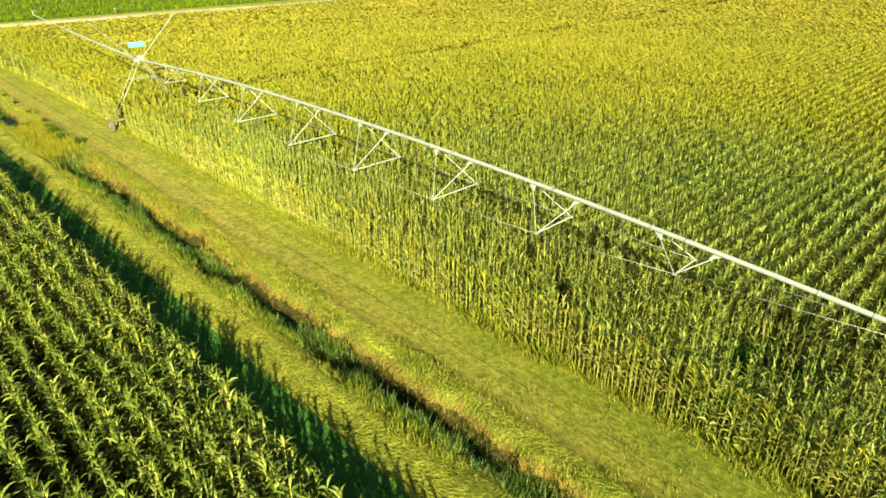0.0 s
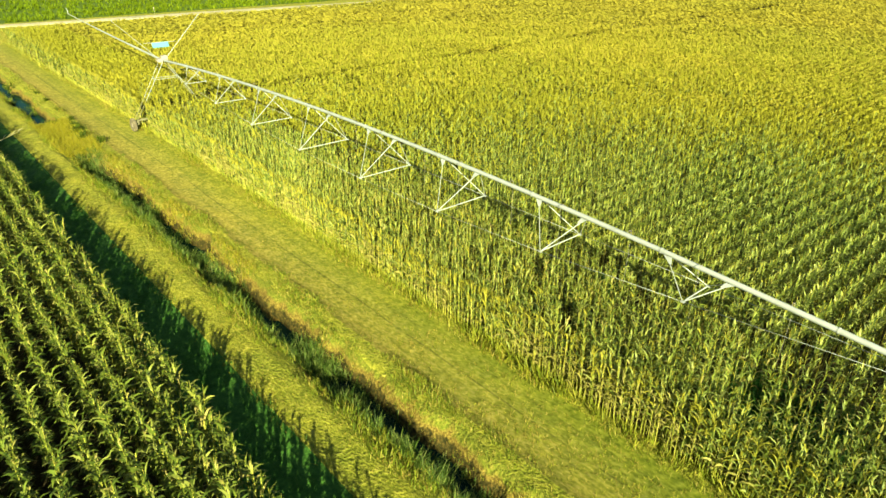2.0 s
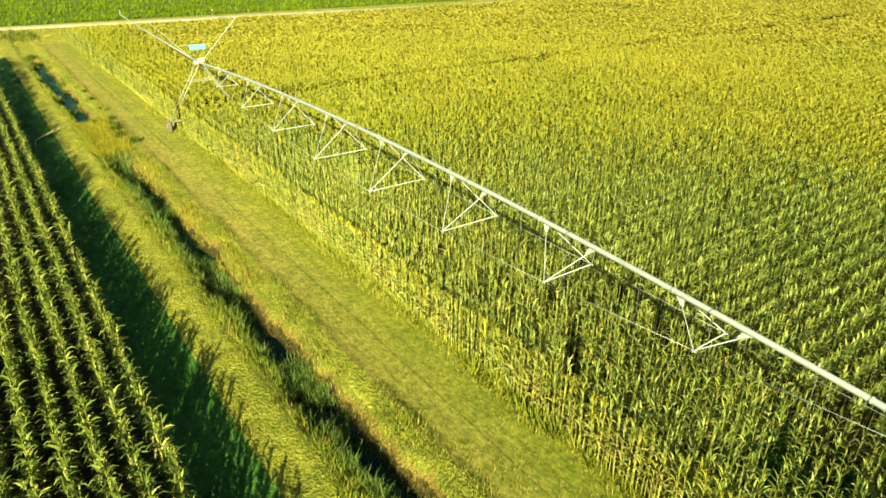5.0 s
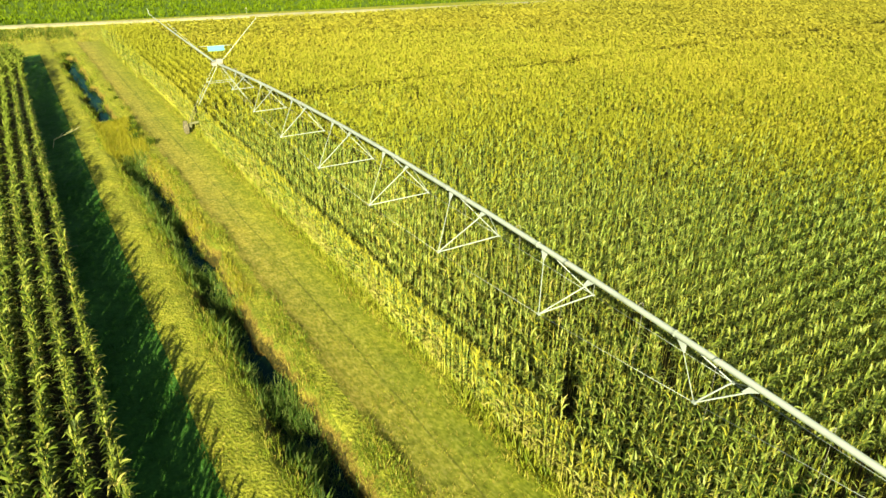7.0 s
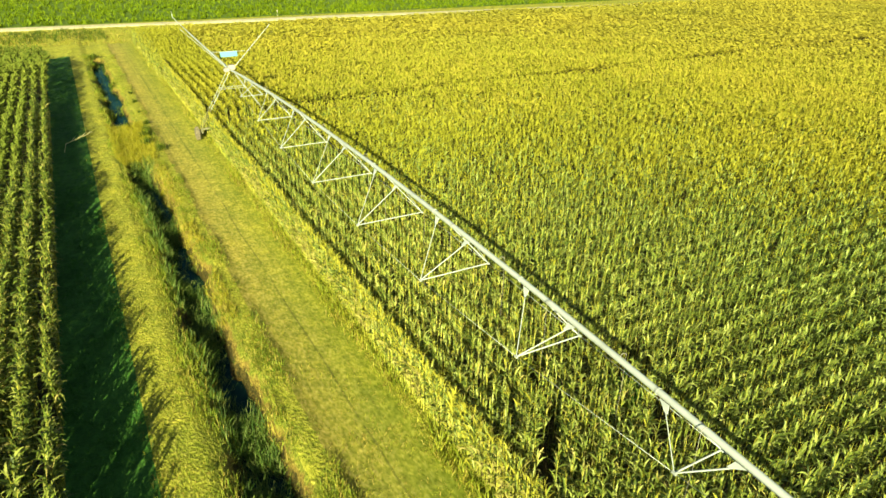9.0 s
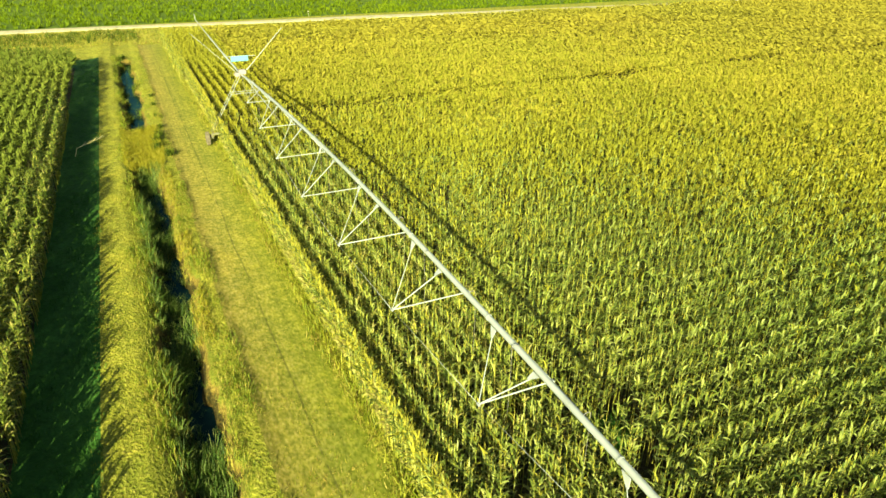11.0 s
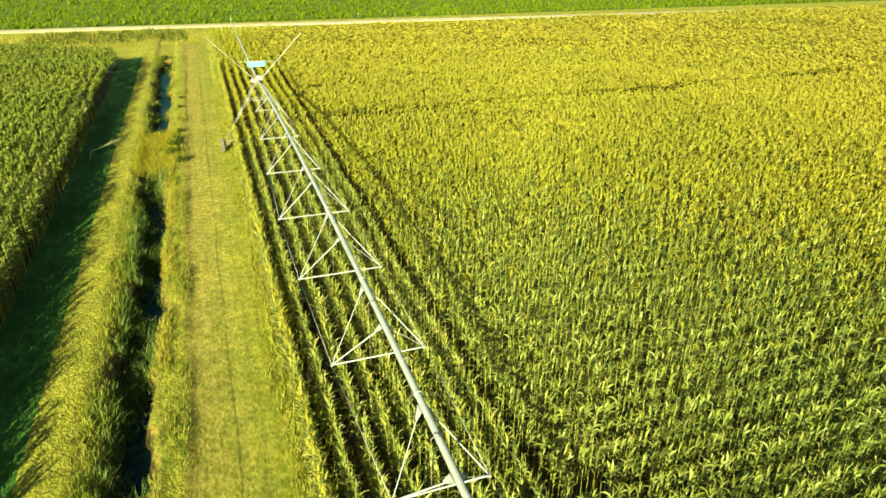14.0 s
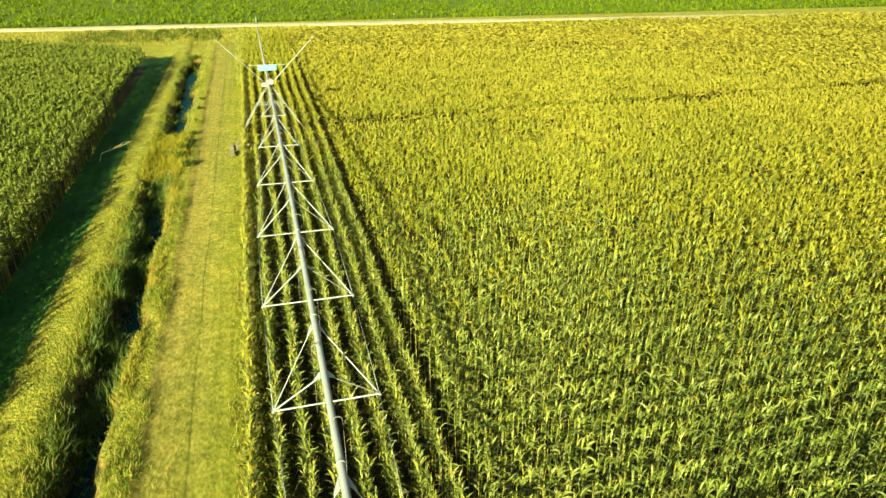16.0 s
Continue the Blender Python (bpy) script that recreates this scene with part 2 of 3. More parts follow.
def ditch_open(y):
    """How far the ditch is dug out at y: shut at the crossing and at its end."""
    crossing = smooth(PLUG[0] - 1.2, PLUG[0], y) * (1 - smooth(PLUG[1], PLUG[1] + 1.5, y))
    return (1 - 0.9 * crossing) * (1 - smooth(DITCH_END - 2, DITCH_END, y))


def height(x, y):
    if not -5 < x < 40 or y > 118:
        return 0.0
    off = x - float(ditch_middle(y))
    half = 0.37 + 0.12 * noise.noise((0.0, y * 1.7, 3.0)) + 0.08 * math.sin(y * 0.47) + 0.07 * math.sin(y * 1.3) + 0.05 * math.sin(y * 2.9 + 1)
    out = abs(off) - half
    dig = 1 - smooth(0.0, 0.75 if off < 0 else 0.5 + 0.25 * noise.noise((5.0, y * 1.3, 0.0)), out)
    z = -0.95 * dig * ditch_open(y)
    z += 0.22 * smooth(6.6, 8.6, x) * (1 - smooth(9.6, 10.4, x))
    z += 0.10 * smooth(11.9, 12.5, x) * (1 - smooth(13.0, 13.6, x))
    lawn = smooth(12.9, 13.3, x) * (1 - smooth(16.3, 16.8, x))
    z += 0.05 * (1 - lawn) * noise.noise((x * 0.9 + 0.4 * y, y * 0.8 - 0.3 * x, 0.0))
    return z


def zone(x, y):
    if y > 126.5:
        return 4
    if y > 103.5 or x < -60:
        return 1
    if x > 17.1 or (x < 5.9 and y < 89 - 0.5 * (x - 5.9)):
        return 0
    # turf within the corn's shadow takes the shade-coloured floor
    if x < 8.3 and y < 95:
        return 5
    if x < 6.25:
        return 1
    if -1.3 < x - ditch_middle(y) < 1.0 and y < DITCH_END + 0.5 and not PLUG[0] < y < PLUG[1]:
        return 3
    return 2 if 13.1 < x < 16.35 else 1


xs = [-3000, -1200, -500, -200, -100, -60, -40, -25, -15, -8, -3, 0, 2, 4, 5, 5.8]
xs += [6.25 + 0.16 * k for k in range(66)] + [17, 18, 20, 23, 27, 33, 40, 60, 90, 130, 200, 500, 1200, 3000]
ys = [-3000, -1000, -300, -100, -50, -25, -15] + [-10 + 0.45 * k for k in range(252)] + [104, 106, 109, 113, 118, 121, 126.5, 135, 150, 200, 300, 600, 1500, 4000]
verts = [(x, y, height(x, y)) for y in ys for x in xs]
faces, slots = [], []
for j in range(len(ys) - 1):
    for i in range(len(xs) - 1):
        k = j * len(xs) + i
        faces.append((k, k + 1, k + 1 + len(xs), k + len(xs)))
        slots.append(zone((xs[i] + xs[i + 1]) / 2, (ys[j] + ys[j + 1]) / 2))
me = bpy.data.meshes.new("ground")
me.from_pydata(verts, [], faces)
for mat in (M_SOIL, M_SWARD, M_TRACK, M_BANK, M_FAR, M_SHADE_FLOOR):
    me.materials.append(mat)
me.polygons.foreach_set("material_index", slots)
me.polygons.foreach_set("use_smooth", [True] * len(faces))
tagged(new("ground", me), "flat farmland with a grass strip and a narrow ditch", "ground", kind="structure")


def strip(name, near, far, x0, x1, z, material, step=2.0):
    """A sheet between two edges given as functions of x."""
    bm = bmesh.new()
    row = None
    x = x0
    while x <= x1:
        now = [bm.verts.new((x, near(x) + (far(x) - near(x)) * f, zz)) for f, zz in ((0, 0.0), (0.08, z), (0.5, z + 0.05), (0.92, z), (1, 0.0))]
        if row:
            for a in range(4):
                bm.faces.new((row[a], now[a], now[a + 1], row[a + 1]))
        row, x = now, x + step
    me = bpy.data.meshes.new(name)
    bm.normal_update()
    bm.to_mesh(me)
    bm.free()
    me.materials.append(material)
    return new(name, me)


road = strip("road", lambda x: 121.4 - 0.055 * (x - 15) + 0.3 * math.sin(x * 0.11), lambda x: 124.9 - 0.055 * (x - 15) + 0.3 * math.sin(x * 0.13 + 1), -400, 400, 0.12, M_ROAD)
tagged(road, "pale gravel farm road beyond the fields", "road", kind="structure")

bm = bmesh.new()
for y0, y1 in ((-12.0, PLUG[0]), (PLUG[1], DITCH_END)):
    row, y = None, y0
    while y < y1 + 0.01:
        c = float(ditch_middle(y))
        now = [bm.verts.new((c + o, y, -0.88 if y < 38 else -0.84 if y < 50 else -0.62)) for o in (-1.0, 0.0, 0.95)]
        if row:
            for a in range(2):
                bm.faces.new((row[a], row[a + 1], now[a + 1], now[a]))
        row, y = now, y + 1.0
me = bpy.data.meshes.new("water")
bm.to_mesh(me)
bm.free()
me.materials.append(M_WATER)
tagged(new("water", me), "dark still water lying in the ditch", "water", kind="structure")


# ---- irrigation machine ----
def part(name, bm, material, parent, label=""):
    me = bpy.data.meshes.new(name)
    bmesh.ops.recalc_face_normals(bm, faces=bm.faces)
    for e in bm.edges:
        if len(e.link_faces) == 2 and e.calc_face_angle() > 0.8:
            e.smooth = False
    bm.to_mesh(me)
    bm.free()
    me.materials.append(material)
    ob = new(name, me)
    ob.parent = parent
    return tagged(ob, label)


def rod(bm, a, b, r, sides=8, r2=None):
    """A round bar from a to b."""
    a, b = Vector(a), Vector(b)
    turn = (b - a).to_track_quat("Z", "Y").to_matrix()
    rings = []
    for q, rad in ((a, r), (b, r if r2 is None else r2)):
        rings.append([bm.verts.new(q + turn @ Vector((rad * math.cos(t), rad * math.sin(t), 0))) for t in (2 * math.pi * k / sides for k in range(sides))])
    for k in range(sides):
        f = bm.faces.new((rings[0][k], rings[0][(k + 1) % sides], rings[1][(k + 1) % sides], rings[1][k]))
        f.smooth = True
    bm.faces.new(rings[0][::-1])
    bm.faces.new(rings[1])
    return bm


def tube(points, r, sides=12):
    bm = bmesh.new()
    rings = []
    for k, q in enumerate(points):
        q = Vector(q)
        way = Vector(points[min(k + 1, len(points) - 1)]) - Vector(points[max(k - 1, 0)])
        turn = way.to_track_quat("Z", "Y").to_matrix()
        rings.append([bm.verts.new(q + turn @ Vector((r * math.cos(t), r * math.sin(t), 0))) for t in (2 * math.pi * s / sides for s in range(sides))])
    for a, b in zip(rings, rings[1:]):
        for s in range(sides):
            bm.faces.new((a[s], a[(s + 1) % sides], b[(s + 1) % sides], b[s])).smooth = True
    bm.faces.new(rings[0][::-1])
    bm.faces.new(rings[-1])
    return bm


def box(bm, centre, size, bevel=0.0, turn=None):
    made = bmesh.ops.create_cube(bm, size=1.0)["verts"]
    bmesh.ops.scale(bm, vec=size, verts=made)
    if bevel:
        made = bmesh.ops.bevel(bm, geom=list({e for v in made for e in v.link_edges}), offset=bevel, segments=2, affect="EDGES")["verts"]
    if turn is not None:
        bmesh.ops.rotate(bm, matrix=turn, verts=made)
    bmesh.ops.translate(bm, vec=centre, verts=made)
    return bm


def plate(corners, thick):
    """A flat plate with the given corners, pushed out by thick."""
    bm = bmesh.new()
    a = [bm.verts.new(c) for c in corners]
    b = [bm.verts.new(Vector(c) + thick) for c in corners]
    bm.faces.new(a)
    bm.faces.new(b[::-1])
    for k in range(len(a)):
        bm.faces.new((a[k], a[(k + 1) % len(a)], b[(k + 1) % len(a)], b[k]))
    return bm


PIPE_X, TOWER_Y, NEAR_Y, TOP_Y = 18.96, 52.4, -0.9, 26.6
BAYS = [7.2, 12.63, 18.07, 23.55, 29.15, 34.95, 40.55, 46.2]
JOINTS = [1.63, 3.12, 8.55, 14.1, 19.5, 25.0, 30.6, 36.4, 42.0, 47.6]


def pipe_z(y):
    return 5.87 - (0.00136 if y < TOP_Y else 0.00118) * (y - TOP_Y) ** 2


def truss(y):
    """Half width and height of the truss's lower points at y."""
    far = min(1.0, abs(y - TOP_Y) / 24.0)
    return 1.56 - 1.09 * far**1.4 + (0.09 if 10 < y < 20 else 0.0), 3.93 + 0.75 * far**2.2


def truss_x(y, side):
    """The truss hangs a little to one side of the pipe, more so towards the tower."""
    return PIPE_X + 0.08 - 0.1 * smooth(28, 38, y) + side * truss(y)[0]


machine = new("irrigation_machine")
machine.location = (PIPE_X, TOWER_Y, 0)
tagged(machine, "galvanised steel centre pivot irrigation span standing over the corn", "irrigation machine")
OFF = Vector((PIPE_X, TOWER_Y, 0))


def at(x, y, z):
    return Vector((x, y, z)) - OFF


joints = [NEAR_Y - 5.0] + JOINTS + [TOWER_Y]
for a, b in zip(joints, joints[1:]):
    ys_ = [a + (b - a) * k / 6 for k in range(7)]
    part("pipe", tube([at(PIPE_X, y, pipe_z(y)) for y in ys_], 0.083, 14), M_ZINC, machine, "galvanised water pipe")
for y in joints[1:-1]:
    bm = tube([at(PIPE_X, y - 0.02, pipe_z(y)), at(PIPE_X, y + 0.02, pipe_z(y))], 0.098, 14)
    part("flange", bm, M_ZINC, machine)
lower = []
for y in BAYS:
    w, z = truss(y)
    lower.append((y, w, z))
    for side in (-1, 1):
        foot = at(truss_x(y, side), y, z)
        for dy in (-1.05, 1.05):
            top = at(PIPE_X + side * 0.09, y + dy, pipe_z(y + dy) - 0.09)
            part("brace", rod(bmesh.new(), top, foot, 0.012 if dy * side < 0 else 0.022 if side < 0 else 0.017), M_ZINC, machine)
        part("node_plate", box(bmesh.new(), foot, (0.07, 0.14, 0.07), 0.015), M_ZINC, machine)
    part("cross_bar", rod(bmesh.new(), at(truss_x(y, -1), y, z), at(truss_x(y, 1), y, z), 0.024), M_ZINC, machine)
    for dy in (-1.05, 1.05):
        for side in (-1, 1):
            top = at(PIPE_X + side * 0.08, y + dy, pipe_z(y + dy) - 0.05)
            way = (at(truss_x(y, side), y, z) - top).normalized()
            part("gusset", plate([top + Vector((0, -0.14, 0)), top + Vector((0, 0.14, 0)), top + way * 0.26 + Vector((0, 0.04, 0)), top + way * 0.26 - Vector((0, 0.04, 0))], Vector((0.02 * side, 0, 0))), M_ZINC, machine)
for side in (-1, 1):
    chain = [(NEAR_Y + 0.6, 0.12, pipe_z(NEAR_Y) - 0.1)] + lower + [(TOWER_Y - 0.3, 0.12, pipe_z(TOWER_Y) - 0.1)]
    for (ya, wa, za), (yb, wb, zb) in zip(chain, chain[1:]):
        part("tie_rod", rod(bmesh.new(), at(PIPE_X + 0.08 + side * wa, ya, za), at(PIPE_X + 0.08 + side * wb, yb, zb), 0.0075, 6), M_ZINC, machine)


# goosenecks on top of the pipe, each with a thin hose hanging down between the rows
y, side = 4.4, 1
while y < 51:
    z, x = pipe_z(y), PIPE_X + side * 0.2
    arch = [at(PIPE_X + side * 0.1 * (1 - math.cos(a)), y, z + 0.07 + 0.08 * math.sin(a)) for a in (math.pi * k / 6 for k in range(7))]
    neck = part("gooseneck", tube(arch, 0.009, 6), M_HOSE, machine)
    part("drop_hose", tube([at(x, y, z + 0.07), at(x + 0.02, y, z - 0.9), at(x, y + 0.02, z - 2.0)], 0.0045, 6), M_HOSE, neck, "thin hanging grey hose")
    y, side = y + 2.72, -side


def tower(y):
    """A-frame on a base beam with a wheel at each end."""
    z = pipe_z(y)
    for side in (-1, 1):
        for dy in (-0.55, 0.55):
            top, foot = at(PIPE_X + side * 0.16, y + dy * 0.7, z - 0.1), at(PIPE_X + side * 2.75, y + dy * 0.5, 0.88)
            knee = top.lerp(foot, 0.66)
            leg = part("leg", rod(bmesh.new(), top, knee, 0.02 if dy < 0 else 0.014), M_ZINC, machine)
            part("leg_foot", rod(bmesh.new(), knee, foot, 0.024), M_BEAM, leg, "dull dark lower leg")
        part("leg_bar", rod(bmesh.new(), at(PIPE_X + side * 0.95, y - 0.34, 3.75), at(PIPE_X + side * 0.95, y + 0.34, 3.75), 0.018), M_ZINC, machine)
    for dy in (-0.34, 0.34):
        part("leg_bar", rod(bmesh.new(), at(PIPE_X - 0.95, y + dy, 3.75), at(PIPE_X + 0.95, y + dy, 3.75), 0.016), M_ZINC, machine)
    part("base_beam", box(bmesh.new(), at(PIPE_X, y, 0.80), (5.5, 0.14, 0.16), 0.03), M_BEAM, machine)
    for side in (-1, 1):
        x = PIPE_X + side * 3.05
        part("gearbox", box(bmesh.new(), at(x - side * 0.3, y, 0.62), (0.26, 0.26, 0.34), 0.05), M_BEAM, machine)
        bm = bmesh.new()
        ring = [(0.20, 0.10), (0.40, 0.16), (0.49, 0.11), (0.49, -0.11), (0.40, -0.16), (0.20, -0.10)]
        loops = []
        for k in range(24):
            t = 2 * math.pi * k / 24
            loops.append([bm.verts.new((o, (r + (0.03 * (k % 2) if r > 0.45 else 0)) * math.cos(t), (r + (0.03 * (k % 2) if r > 0.45 else 0)) * math.sin(t))) for r, o in ring])
        for k in range(24):
            for s in range(6):
                bm.faces.new((loops[k][s], loops[(k + 1) % 24][s], loops[(k + 1) % 24][(s + 1) % 6], loops[k][(s + 1) % 6]))
        bmesh.ops.translate(bm, vec=at(x, y, 0.5), verts=bm.verts)
        tyre = part("tyre", bm, M_TYRE, machine, "dusty lugged rubber tyre")
        bm = tube([at(x - 0.09, y, 0.5), at(x + 0.09, y, 0.5)], 0.215, 16)
        part("rim", bm, M_RIM, tyre, "dull steel wheel rim")


tower(TOWER_Y)
tower(NEAR_Y)
part("control_box", box(bmesh.new(), at(PIPE_X + 0.1, TOWER_Y - 0.1, pipe_z(TOWER_Y) + 0.2), (0.5, 0.42, 0.34), 0.05), M_BOX, machine, "off-white control box at the tower top")
part("drive_cover", box(bmesh.new(), at(PIPE_X - 0.32, TOWER_Y - 0.25, pipe_z(TOWER_Y) + 0.06), (0.42, 0.5, 0.26), 0.06), M_BOX, machine, "off-white cover over the pipe joint")
for side, top in ((-1, (15.75, 52.3, 8.25)), (1, (22.35, 52.5, 8.25))):
    part("mast", rod(bmesh.new(), at(PIPE_X + side * 0.15, TOWER_Y, pipe_z(TOWER_Y)), at(*top), 0.03 if side > 0 else 0.02, 8, 0.02 if side > 0 else 0.014), M_ZINC, machine, "slanting steel stay mast")
part("panel_bar", rod(bmesh.new(), at(17.75, TOWER_Y, 6.44), at(20.2, TOWER_Y, 6.40), 0.018), M_ZINC, machine)
part("panel", box(bmesh.new(), at(18.98, TOWER_Y - 0.05, 6.25), (1.25, 0.05, 0.4), 0.01, Matrix.Rotation(radians(-20), 3, "X")), M_PANEL, machine, "pale blue flat panel")


def tail_z(y):
    u = (y - TOWER_Y) / 25.6
    return 5.08 + 0.75 * u + 0.28 * u * u


for a, b, r in ((52.4, 60.5, 0.085), (60.5, 69.0, 0.07), (69.0, 78.0, 0.045)):
    ys_ = [a + (b - a) * k / 5 for k in range(6)]
    part("tail_pipe", tube([at(PIPE_X - 0.2 * (y - TOWER_Y) / 25, y, tail_z(y)) for y in ys_], r, 10), M_ZINC, machine, "overhanging tail pipe")
part("end_sprinkler", rod(rod(bmesh.new(), at(18.76, 78, 6.08), at(18.76, 78.0, 6.45), 0.04), at(18.76, 77.9, 6.42), at(18.76, 78.45, 6.6), 0.03), M_ZINC, machine)


# ---- plants ----
rng = np.random.default_rng(7)


def bulk(name, parts_, mats):
    """One mesh out of many placed templates: (verts, quads, slots) blocks."""
    off, V, F, S = 0, [], [], []
    for v, f, s in parts_:
        V.append(v)
        F.append(f + off)
        S.append(s)
        off += len(v)
    V, F, S = np.concatenate(V), np.concatenate(F), np.concatenate(S)
    me = bpy.data.meshes.new(name)
    me.vertices.add(len(V))
    me.vertices.foreach_set("co", V.astype(np.float32).ravel())
    me.loops.add(4 * len(F))
    me.loops.foreach_set("vertex_index", F.astype(np.int32).ravel())
    me.polygons.add(len(F))
    me.polygons.foreach_set("loop_start", np.arange(0, 4 * len(F), 4, dtype=np.int32))
    me.polygons.foreach_set("material_index", S.astype(np.int32))
    for mat in mats:
        me.materials.append(mat)
    me.update(calc_edges=True)
    return new(name, me)


def ribbon(base, azimuth, length, width, rise, droop, segs, slot, twist=0.0):
    """A blade: leaves the base at the angle rise and bends over by droop on the way."""
    if segs == 1:
        width *= 1.35
    side = np.array([-math.sin(azimuth), math.cos(azimuth), twist])
    q, v, a = np.array(base, float), [], rise
    for k in range(segs + 1):
        u = k / segs
        w = width * (0.55 + 1.6 * u if u < 0.28 else 1.0 if u < 0.5 else max(0.3 if segs == 1 else 0.06, 1.0 - (u - 0.5) * 1.88))
        v += [q - side * w / 2, q + side * w / 2]
        q = q + length / segs * np.array([math.cos(azimuth) * math.cos(a), math.sin(azimuth) * math.cos(a), math.sin(a)])
        a -= droop / segs
    f = [(2 * k, 2 * k + 1, 2 * k + 3, 2 * k + 2) for k in range(segs)]
    return np.array(v), np.array(f), np.full(segs, slot)


def joined(pieces):
    off, V, F, S = 0, [], [], []
    for v, f, s in pieces:
        V.append(v), F.append(f + off), S.append(s)
        off += len(v)
    return np.concatenate(V), np.concatenate(F), np.concatenate(S)


def corn(leaves, segs, tassels, dry, stalk=True, wide=1.0, low=0.2, head=1.0, reach=1.0, ripe=0.0, rise=(64, 84), droop=(70, 160), round_about=0.4, blend=4, blended=0.0):
    """A corn plant about 2.4 m high. slots: 0 leaf, 1 stalk, 2 tassel, 3 dry leaf, 4 and 5 leaf and tassel seen as one"""
    out, h = [], 2.1
    if stalk:
        for a in (0.0, math.pi / 2):
            c, s = 0.017 * math.cos(a), 0.017 * math.sin(a)
            out.append((np.array([(-c, -s, 0), (c, s, 0), (c * 0.5, s * 0.5, h), (-c * 0.5, -s * 0.5, h)]), np.array([(0, 1, 2, 3)]), np.array([1])))
    for k in range(leaves):
        u = (k + 0.5) / leaves
        z = low + (h - low - 0.02) * u**0.85
        az = math.pi * (k % 2) + rng.normal(0, round_about)
        length = (0.48 + 0.2 * math.sin(math.pi * min(1, u * 1.05))) * rng.uniform(0.75, 1.25) * reach
        up = radians(rng.uniform(*rise) - (0 if u > 0.5 else 8))
        over = radians(rng.uniform(*droop) * (1.0 if u < 0.7 else 0.75))
        slot = 3 if rng.random() < dry * max(0.15, 1.7 - 2.0 * u) else 2 if rng.random() < ripe * (0.4 + 1.2 * u) else 0
        slot = blend if rng.random() < blended else slot
        out.append(ribbon((0, 0, z), az, length, 0.054 * wide * rng.uniform(0.8, 1.2), up, over, segs, slot, rng.normal(0, 0.3)))
    for k in range(tassels):
        az = rng.uniform(0, 2 * math.pi)
        lean = radians(86 if k == 0 else rng.uniform(50, 80))
        out.append(ribbon((0, 0, h - 0.02), az, rng.uniform(0.18, 0.32), 0.02 * wide * head, lean, radians(rng.uniform(5, 60)), 1, blend if blended == 1.0 else 2))
    return joined(out)


def plant_out(templates, px, py, pz, scale, lean=0.03, turn=None, vary=0.12):
    """Blocks of templates placed at the points, each turned, leaned and sized by chance."""
    which = rng.integers(0, len(templates), len(px))
    for k, (v, f, s) in enumerate(templates):
        sel = np.nonzero(which == k)[0]
        m = len(sel)
        if not m:
            continue
        a = rng.uniform(0, 2 * math.pi, m) if turn is None else turn[sel] + rng.normal(0, 0.3, m)
        lx, ly = rng.normal(0, lean, m), rng.normal(0, lean, m)
        sc = (scale[sel] if np.ndim(scale) else scale) * rng.uniform(1 - vary, 1 + vary, m)
        c, n_ = np.cos(a)[:, None], np.sin(a)[:, None]
        x = v[None, :, 0] * c - v[None, :, 1] * n_
        y = v[None, :, 0] * n_ + v[None, :, 1] * c
        z = np.broadcast_to(v[None, :, 2], x.shape)
        P = np.stack([(x + lx[:, None] * z) * sc[:, None] + px[sel][:, None], (y + ly[:, None] * z) * sc[:, None] + py[sel][:, None], z * sc[:, None] + pz[sel][:, None]], -1)
        F = (f[None] + (np.arange(m) * len(v))[:, None, None]).reshape(-1, 4)
        yield P.reshape(-1, 3), F, np.tile(s, m)


ROW = 0.757
NEAR_PLANTS = [corn(11, 3, 3, 0.03, True, 1.15, 1.0, 0.6, 0.66, 0.0, (52, 87), (40, 190), 0.7) for _ in range(14)]
LATE_PLANTS = [corn(16, 3, 1, 0.1, True, 1.15, 0.6, 0.7, 0.7, 0.0, (46, 80), (100, 200), 0.9) for _ in range(14)]
HEAD_PLANTS = [corn(14, 3, 2, 0.16, True, 1.1, 0.4, 0.6, 0.68, 0.06, (62, 86), (60, 165), 0.7) for _ in range(14)]
EDGE_PLANTS = [corn(15, 3, 4, 0.25, True, 1.15, 0.2, 0.7, 0.7, 0.3, (66, 87), (50, 150), 0.7) for _ in range(12)]
DRY_PLANTS = [corn(15, 3, 4, 0.75, True, 1.05, 0.2, 0.7, 0.7, 0.2, (64, 87), (50, 160), 0.7) for _ in range(10)]
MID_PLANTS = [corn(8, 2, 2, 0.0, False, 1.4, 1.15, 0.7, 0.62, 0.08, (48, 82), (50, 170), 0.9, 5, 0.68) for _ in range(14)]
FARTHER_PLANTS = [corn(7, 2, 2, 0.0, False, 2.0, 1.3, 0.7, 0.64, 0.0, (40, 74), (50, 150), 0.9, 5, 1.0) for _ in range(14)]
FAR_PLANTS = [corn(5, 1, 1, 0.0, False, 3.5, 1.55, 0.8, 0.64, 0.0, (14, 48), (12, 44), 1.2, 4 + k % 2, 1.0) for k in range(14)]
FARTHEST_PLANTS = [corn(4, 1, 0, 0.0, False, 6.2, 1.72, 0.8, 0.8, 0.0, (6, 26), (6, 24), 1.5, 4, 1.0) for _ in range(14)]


def far_from_walk(x, y):
    """Distance in plan from the line over which the camera goes."""
    ax, ay, bx, by = -0.4, -0.9, 18.2, 4.2
    t = np.clip(((x - ax) * (bx - ax) + (y - ay) * (by - ay)) / ((bx - ax) ** 2 + (by - ay) ** 2), 0, 1)
    return np.hypot(x - ax - t * (bx - ax), y - ay - t * (by - ay))


